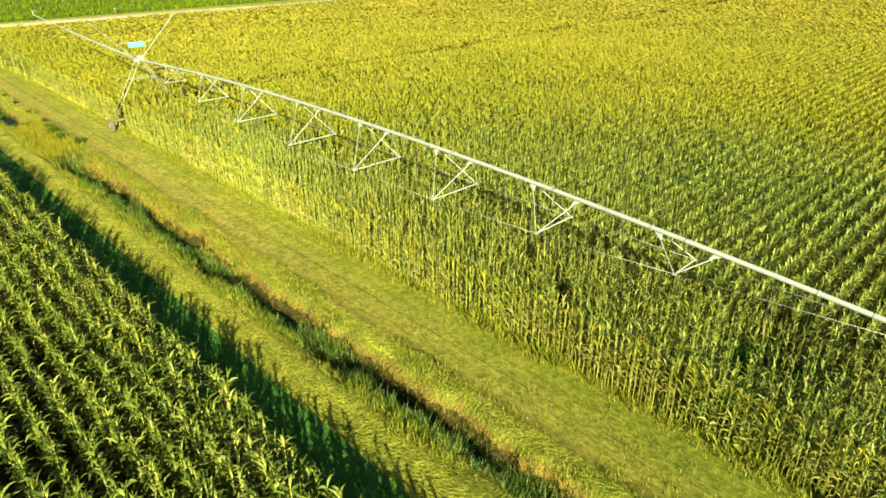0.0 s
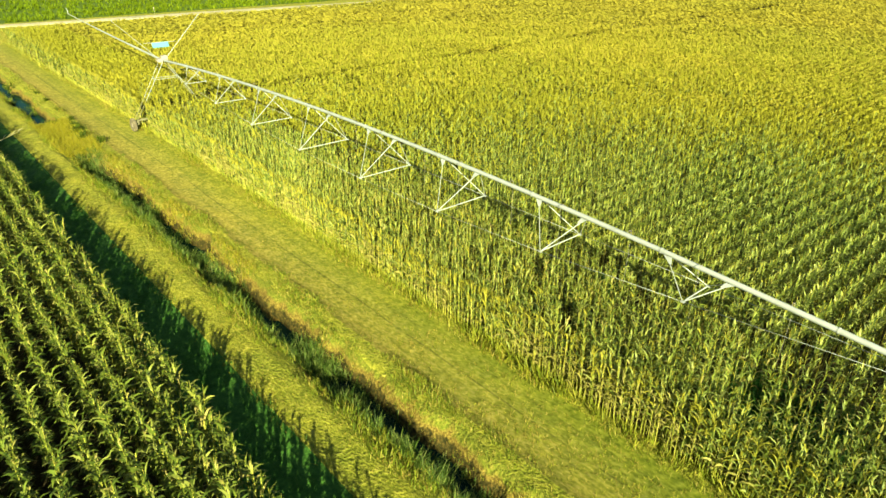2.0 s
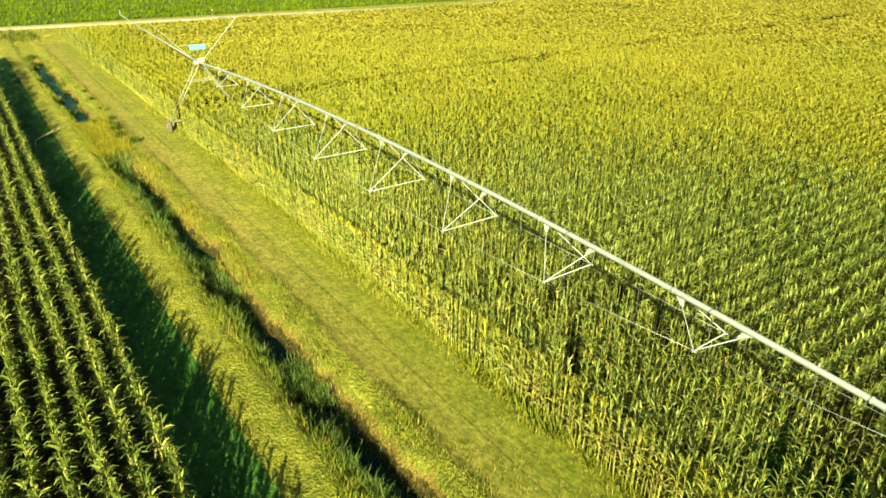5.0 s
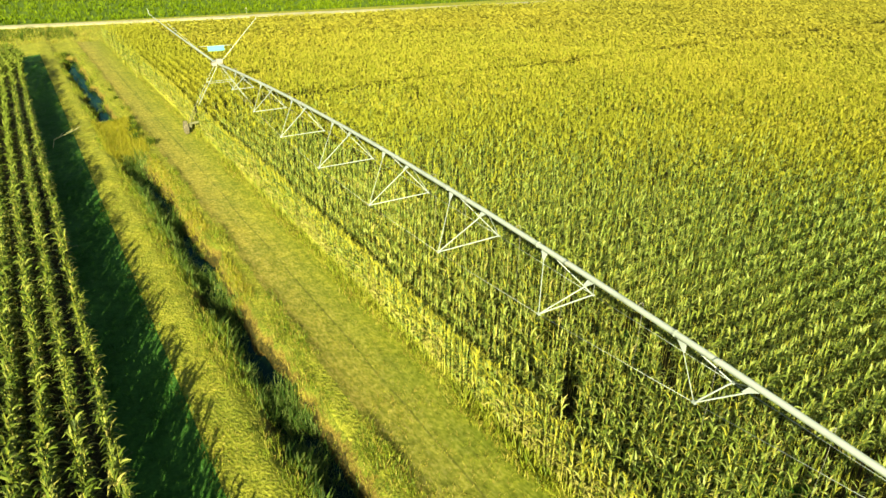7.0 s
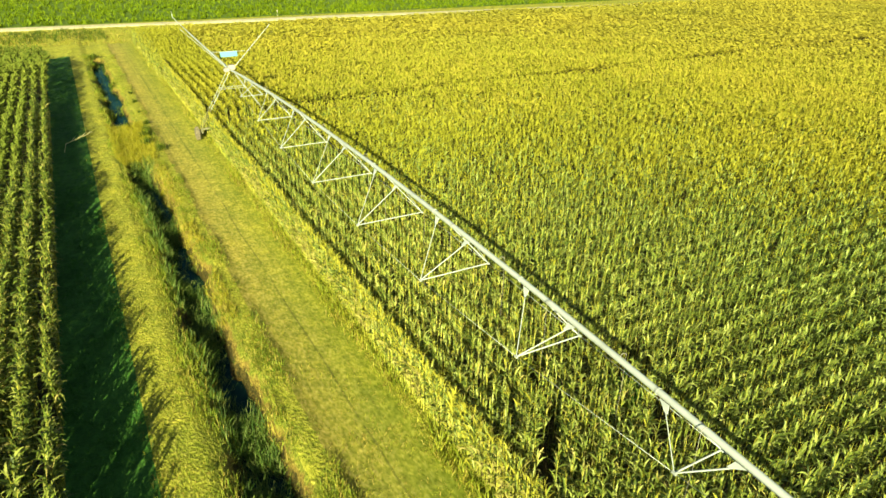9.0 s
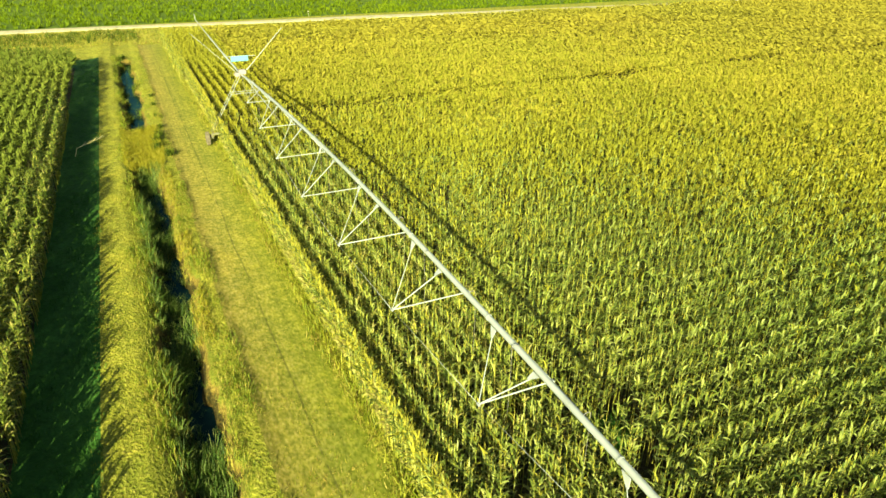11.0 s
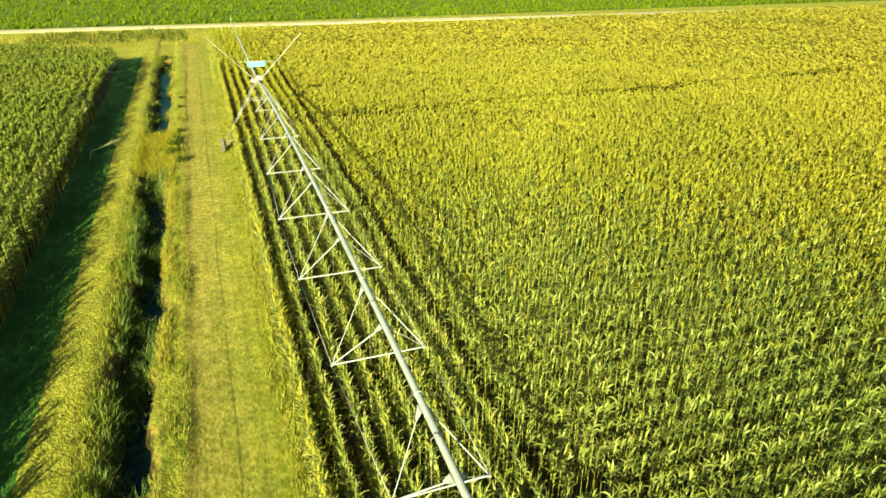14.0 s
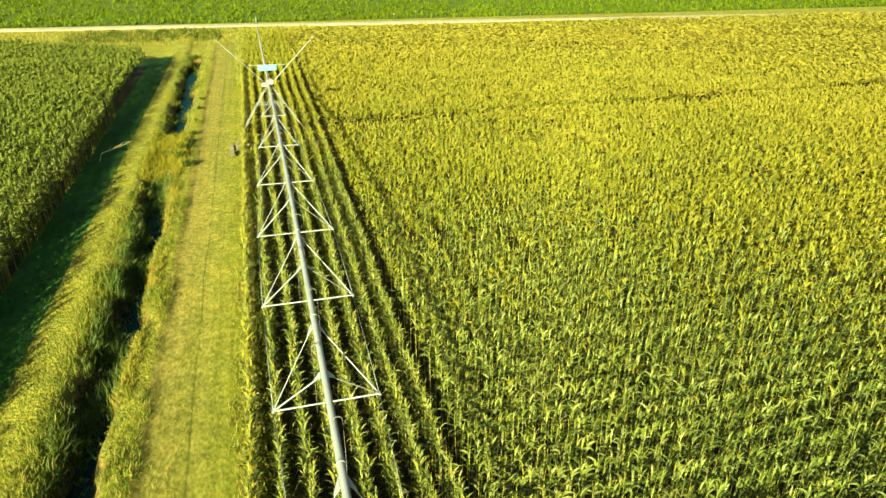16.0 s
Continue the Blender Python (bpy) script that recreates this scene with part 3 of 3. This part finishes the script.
def sown(rows, along_y):
    """Plant places in rows: (fixed coordinate, from, to); spaced wider far away."""
    X, Y = [], []
    for c, a, b in rows:
        t = np.arange(a, b, 0.16)
        t = t + rng.normal(0, 0.03, len(t))
        o = c + rng.normal(0, 0.022, len(t))
        x, y = (o, t) if along_y else (t, o)
        X.append(x), Y.append(y)
    return np.concatenate(X), np.concatenate(Y)


def field(name, x, y, edge, turn, dry, label):
    d = far_from_walk(x, y)
    keep = rng.random(len(x)) < np.where((d < 26) | edge, 0.97, np.where(d < 50, 0.9, np.where(d < 82, 0.95, 0.68)))
    x, y, d, edge, turn = x[keep], y[keep], d[keep], edge[keep], turn[keep]
    z = np.zeros(len(x))
    drift = np.where(d > 72, 0.26, 0.0)
    x, y = x + drift * rng.normal(0, 1, len(x)), y + drift * rng.normal(0, 1, len(x))
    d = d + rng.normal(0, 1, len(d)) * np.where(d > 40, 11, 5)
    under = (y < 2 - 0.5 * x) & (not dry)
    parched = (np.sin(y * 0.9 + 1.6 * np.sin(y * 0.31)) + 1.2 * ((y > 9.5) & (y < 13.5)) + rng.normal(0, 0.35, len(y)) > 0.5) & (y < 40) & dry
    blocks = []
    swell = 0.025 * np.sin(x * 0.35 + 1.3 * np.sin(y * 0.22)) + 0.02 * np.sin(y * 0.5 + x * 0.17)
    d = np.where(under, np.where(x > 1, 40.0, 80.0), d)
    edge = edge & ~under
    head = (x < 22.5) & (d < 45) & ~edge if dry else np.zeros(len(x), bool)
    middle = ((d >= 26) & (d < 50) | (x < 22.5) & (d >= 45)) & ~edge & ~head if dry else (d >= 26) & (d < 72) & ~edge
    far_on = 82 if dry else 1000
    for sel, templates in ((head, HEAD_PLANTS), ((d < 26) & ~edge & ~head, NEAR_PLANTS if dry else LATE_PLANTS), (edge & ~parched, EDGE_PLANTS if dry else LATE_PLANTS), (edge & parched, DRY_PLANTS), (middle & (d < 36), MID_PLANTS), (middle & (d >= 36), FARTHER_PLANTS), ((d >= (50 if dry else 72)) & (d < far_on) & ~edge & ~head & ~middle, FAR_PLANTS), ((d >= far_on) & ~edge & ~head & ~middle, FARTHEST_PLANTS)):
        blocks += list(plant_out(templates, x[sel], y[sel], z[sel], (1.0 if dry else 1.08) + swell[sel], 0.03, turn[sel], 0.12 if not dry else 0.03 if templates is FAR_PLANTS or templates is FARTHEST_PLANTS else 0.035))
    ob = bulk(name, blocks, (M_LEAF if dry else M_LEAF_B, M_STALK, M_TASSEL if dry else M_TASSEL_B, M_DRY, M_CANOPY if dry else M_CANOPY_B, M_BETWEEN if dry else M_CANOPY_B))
    return tagged(ob, label, "corn", kind="stuff")


# corn beyond the machine: eight headland rows along the track, then rows at right angles to them
hx, hy = sown([(16.85 + ROW * k, -8.0, 103.0) for k in range(8)] + [(16.8, -8.0, 103.0)], True)
ix, iy = sown([(c, 22.9, min(190.0, 60 + 3.0 * max(0.0, c + 14))) for c in np.arange(-3.0 - 17 * ROW, 103.0, ROW)], False)
in_sight = (iy > -7 + 0.19 * (ix - 20)) & (ix < 185)
ix, iy = ix[in_sight], iy[in_sight]
x, y = np.concatenate([hx, ix]), np.concatenate([hy, iy])
rut = (np.abs(y - (52.4 + 0.03 * (x - 19))) < 0.55) | (np.abs(y - NEAR_Y - 0.1) < 0.5)
holes = np.zeros(len(x), bool)
for cx, cy, rx, ry, way in ((18.35, 11.4, 1.95, 0.25, 45), (22.2, 10.8, 1.4, 0.27, 45), (20.3, 14.6, 0.8, 0.3, 45), (23.6, 13.6, 0.8, 0.5, 60), (26.0, 32.2, 0.35, 1.6, 0), (29.2, 30.6, 0.28, 2.0, 0)):
    c, s = math.cos(radians(way)), math.sin(radians(way))
    holes |= (((x - cx) * c + (y - cy) * s) / rx) ** 2 + (((y - cy) * c - (x - cx) * s) / ry) ** 2 < 1
# corn thinned to darken a patch of diffuse shade by the near tower
thin = (((x - 20.8) / 2.4) ** 2 + ((y - 4.2) / 1.9) ** 2 < 1) & (rng.random(len(x)) < 0.5)
keep = ~(rut | holes | thin)
x, y = x[keep], y[keep]
edge = (x < 17.2)
field("corn_field", x, y, edge, np.where(x < 22.5, math.pi / 2 + rng.normal(0, 1.1, len(x)), 0.0), True, "tall tasselled green corn crop with yellowing edge row")

# corn on the near side of the ditch
x, y = sown([(5.9 - 0.752 * k, -16.0, 88.0 + 0.45 * k) for k in range(46)], True)
in_sight = (x > np.where(y < 10, -10.0, -7.5 - 0.28 * (y - 10))) & ((x < 5.5) | (np.sin(y * 1.1 + 2 * np.sin(y * 0.37)) + rng.normal(0, 0.7, len(x)) > -0.75))
x, y = x[in_sight], y[in_sight]
field("corn_field", x, y, (x > np.where(y < 42, 3.4, 4.8)) & (y > 20) & (y < 66), math.pi / 2 + rng.normal(0, 0.35, len(x)), False, "tall green corn crop in rows beside the grass strip")


def tuft(blades, low, high, width, spread, straw, segs=2, rise=(58, 86)):
    out = []
    for k in range(blades):
        az = rng.uniform(0, 2 * math.pi)
        base = (rng.normal(0, spread), rng.normal(0, spread), -0.02)
        out.append(ribbon(base, az, rng.uniform(low, high), width, radians(rng.uniform(*rise)), radians(rng.uniform(15, 90) * rise[0] / 58), segs, 1 if rng.random() < straw else 0, rng.normal(0, 0.3)))
    return joined(out)


def grass(name, boxes_, templates, scale, label, skip=None, patchy=0.0, mats=None):
    """Tufts strewn over boxes (x0, x1, y0, y1, tufts per square metre), thinned and lowered in patches."""
    blocks = []
    behind = [(x0, x1, -14.0, y0, 0.3 * per) for x0, x1, y0, y1, per in boxes_ if y0 <= 5]
    for x0, x1, y0, y1, per in boxes_ + behind:
        count = int((x1 - x0) * (y1 - y0) * per)
        px, py = rng.uniform(x0, x1, count), rng.uniform(y0, y1, count)
        drift = 0.5 + 0.28 * np.sin(px * 1.9 + 1.7 * np.sin(py * 0.63)) + 0.22 * np.sin(py * 1.37 + 2.1 * np.sin(px * 1.3 + py * 0.31))
        ok = rng.random(count) > patchy * (1 - drift)
        if skip:
            ok &= ~skip(px, py)
        px, py, drift = px[ok], py[ok], drift[ok]
        pz = np.array([height(a, b) for a, b in zip(px, py)])
        blocks += list(plant_out(templates, px, py, pz, scale * (1 - 0.6 * patchy * (1 - drift)), 0.15))
    return tagged(bulk(name, blocks, mats or (M_BLADE, M_STRAW)), label, "grass", kind="stuff")


def from_ditch(px, py):
    return px - ditch_middle(py)


def in_ditch(px, py):
    dug = ~((py > PLUG[0]) & (py < PLUG[1])) & (py < DITCH_END)
    off = from_ditch(px, py)
    return dug & (off > -0.34) & (off < 0.36)


grass("grass_strip", [(8.1, 10.2, 5, 14, 30), (8.1, 10.2, 14, 45, 40), (8.1, 10.0, 45, 105, 14), (10.0, 13.0, 92, 106, 12)], [tuft(4, 0.05, 0.17, 0.02, 0.09, 0.35) for _ in range(8)], 1.0, "short rough yellow-green grass strip", in_ditch, 0.8)
grass("shade_green_grass", [(5.5, 8.4, 5, 45, 24), (5.5, 8.4, 45, 95, 9)], [tuft(5, 0.1, 0.28, 0.02, 0.08, 0.0) for _ in range(8)], 1.0, "deep green grass at the foot of the corn, with its shade in the colour", None, 0.6, (M_SHADE_GREEN, M_STRAW))
grass("bank_grass", [(10.0, 10.8, 4, 48, 85), (9.8, 11.0, 48, 95, 34), (9.6, 10.2, 4, 60, 18)], [tuft(6, 0.2, 0.5, 0.02, 0.08, 0.18) for _ in range(8)], 1.0, "long green grass leaning over the ditch", in_ditch, 0.9, (M_VERGE, M_STRAW))
grass("bank_grass", [(12.05, 13.3, 4, 48, 80), (11.8, 13.3, 48, 95, 28)], [tuft(6, 0.12, 0.36, 0.02, 0.08, 0.3) for _ in range(8)], 1.0, "green tufted grass between ditch and track", in_ditch, 0.95, (M_VERGE, M_STRAW))
grass("rusty_grass", [(11.8, 12.35, 4, 20, 75), (11.75, 12.35, 20, 49, 95), (11.45, 12.0, 58, 95, 24)], [tuft(6, 0.15, 0.42, 0.02, 0.08, 0.62) for _ in range(8)], 1.0, "rust-coloured dry grass at the ditch edge", in_ditch, 1.0)
grass("ditch_weeds", [(10.5, 11.25, 2, 49, 85), (11.1, 11.95, 2, 49, 45)], [tuft(8, 0.35, 0.85, 0.028, 0.12, 0.05) for _ in range(8)], 1.0, "long green weeds standing in the ditch", None, 1.0, (M_WATERWEED, M_STRAW))
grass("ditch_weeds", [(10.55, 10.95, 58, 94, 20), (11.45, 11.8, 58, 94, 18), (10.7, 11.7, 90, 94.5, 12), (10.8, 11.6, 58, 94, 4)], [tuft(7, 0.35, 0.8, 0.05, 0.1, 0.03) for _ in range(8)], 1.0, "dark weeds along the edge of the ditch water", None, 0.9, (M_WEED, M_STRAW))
grass("crossing_grass", [(9.9, 12.6, 48.6, 59, 70)], [tuft(7, 0.25, 0.6, 0.022, 0.08, 0.1) for _ in range(8)], 1.0, "tall yellow-green grass on the ditch crossing", None, 0.5, (M_GOLD, M_STRAW))
grass("golden_grass", [(11.95, 12.7, 33.2, 36.0, 90), (11.9, 12.6, 25, 30, 36), (11.85, 12.6, 39, 47, 40)], [tuft(7, 0.18, 0.42, 0.022, 0.08, 0.3) for _ in range(6)], 1.0, "golden tall grass clump at the ditch edge", None, 0.3, (M_GOLD, M_STRAW))
grass("mown_grass", [(13.1, 16.6, 2, 16, 42), (13.1, 16.6, 16, 24, 24), (13.1, 16.6, 24, 34, 8)], [tuft(5, 0.08, 0.2, 0.022, 0.07, 0.42, 1, (12, 42)) for _ in range(10)], 1.0, "short mown yellow-green grass of the track", None, 0.5)
grass("field_edge_grass", [(16.1, 17.15, 2, 45, 50), (16.1, 17.15, 45, 104, 20)], [tuft(5, 0.15, 0.4, 0.02, 0.08, 0.3) for _ in range(8)], 1.0, "grass and weeds at the foot of the corn", None, 0.7)
grass("row_weeds", [(16.4, 17.6, 3, 30, 32), (16.5, 17.5, 30, 60, 9), (17.6, 22.4, 3, 36, 6)], [tuft(7, 0.3, 0.75, 0.035, 0.12, 0.05) for _ in range(8)], 1.0, "green weeds between the edge rows of corn", None, 0.6, (M_BLADE, M_STRAW))
# dark weeds put where the first box has only diffuse shade
grass("shade_gap_weeds", [(19.4, 22.6, 2.4, 6.4, 26), (23.0, 24.2, 12.9, 14.3, 26)], [tuft(7, 0.5, 1.2, 0.04, 0.12, 0.0) for _ in range(8)], 1.0, "deep green weeds in gaps of the corn, standing in for shade", None, 0.5, (M_SHADE_GREEN, M_STRAW))
grass("roadside_weeds", [(-8, 13.5, 108, 119, 7)], [tuft(6, 0.3, 0.8, 0.08, 0.2, 0.05, 1) for _ in range(8)], 1.0, "dark green weeds beside the gravel road", None, 0.8, (M_WEED, M_STRAW))
grass("roadside_grass", [(-40, 30, 104, 121, 4)], [tuft(6, 0.2, 0.5, 0.06, 0.2, 0.5, 1) for _ in range(8)], 1.0, "yellow-green grass beside the gravel road", None, 0.6)

# young crop past the road
count = 9000
px, py = rng.uniform(-60, 200, count), 127 + 62 * rng.random(count) ** 1.3
blocks = list(plant_out([joined([ribbon((rng.normal(0, 0.15), rng.normal(0, 0.15), 0), rng.uniform(0, 6.3), rng.uniform(0.45, 0.8), 0.22, radians(55), radians(60), 1, 0) for _ in range(5)]) for _ in range(8)], px, py, np.zeros(count), 1.0))
tagged(bulk("green_crop", blocks, (M_GREEN,)), "bright green crop beyond the gravel road", "crop", kind="stuff")


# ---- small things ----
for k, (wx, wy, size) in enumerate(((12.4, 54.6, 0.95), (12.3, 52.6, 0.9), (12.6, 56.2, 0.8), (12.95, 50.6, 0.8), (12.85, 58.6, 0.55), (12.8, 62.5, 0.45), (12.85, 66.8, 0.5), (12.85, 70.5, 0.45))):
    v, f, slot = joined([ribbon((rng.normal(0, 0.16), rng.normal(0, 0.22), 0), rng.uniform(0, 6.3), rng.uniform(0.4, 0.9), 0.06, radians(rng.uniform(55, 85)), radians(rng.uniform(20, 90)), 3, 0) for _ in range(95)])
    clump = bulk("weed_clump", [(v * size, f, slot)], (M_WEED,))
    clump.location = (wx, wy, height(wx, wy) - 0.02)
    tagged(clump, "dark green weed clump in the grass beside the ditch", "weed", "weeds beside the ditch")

stalk_bits = [ribbon((0, 0, 0.12), 0.0, 2.15, 0.05, 0.02, 0.06, 8, 0)]
stalk_bits += [ribbon((u, 0, 0.13), a, 0.6, 0.06, 0.5, 0.9, 4, 0) for u, a in ((0.5, 0.35), (0.9, -0.3), (1.3, 0.25), (1.7, -0.2))]
bm_stalk = rod(rod(bmesh.new(), (0, 0, 0.10), (2.15, 0, 0.13), 0.022, 6, 0.012), (-0.5, -0.1, -0.62), (0, 0, 0.10), 0.024, 6, 0.022)
fallen = new("fallen_stalk")
fallen.location, fallen.rotation_euler = (6.95, 53.6, height(6.95, 53.6) + 0.42), (0, radians(-10), radians(27))
tagged(fallen, "pale dry corn stalk leaning out over the grass", "corn stalk")
part("stem", bm_stalk, M_PALE, fallen)
leaves = bulk("leaves", [joined(stalk_bits)], (M_PALE,))
leaves.parent = fallen

bm = rod(bmesh.new(), (0, 0, 0), (0, 0, 0.95), 0.02, 8)
box(bm, (0, 0, 1.0), (0.2, 0.06, 0.22), 0.02)
me = bpy.data.meshes.new("marker_post")
bm.to_mesh(me)
bm.free()
me.materials.append(M_BOX)
ob = new("marker_post", me)
ob.location = (43.1, 125.4, 0)
tagged(ob, "white marker post beside the gravel road", "post")
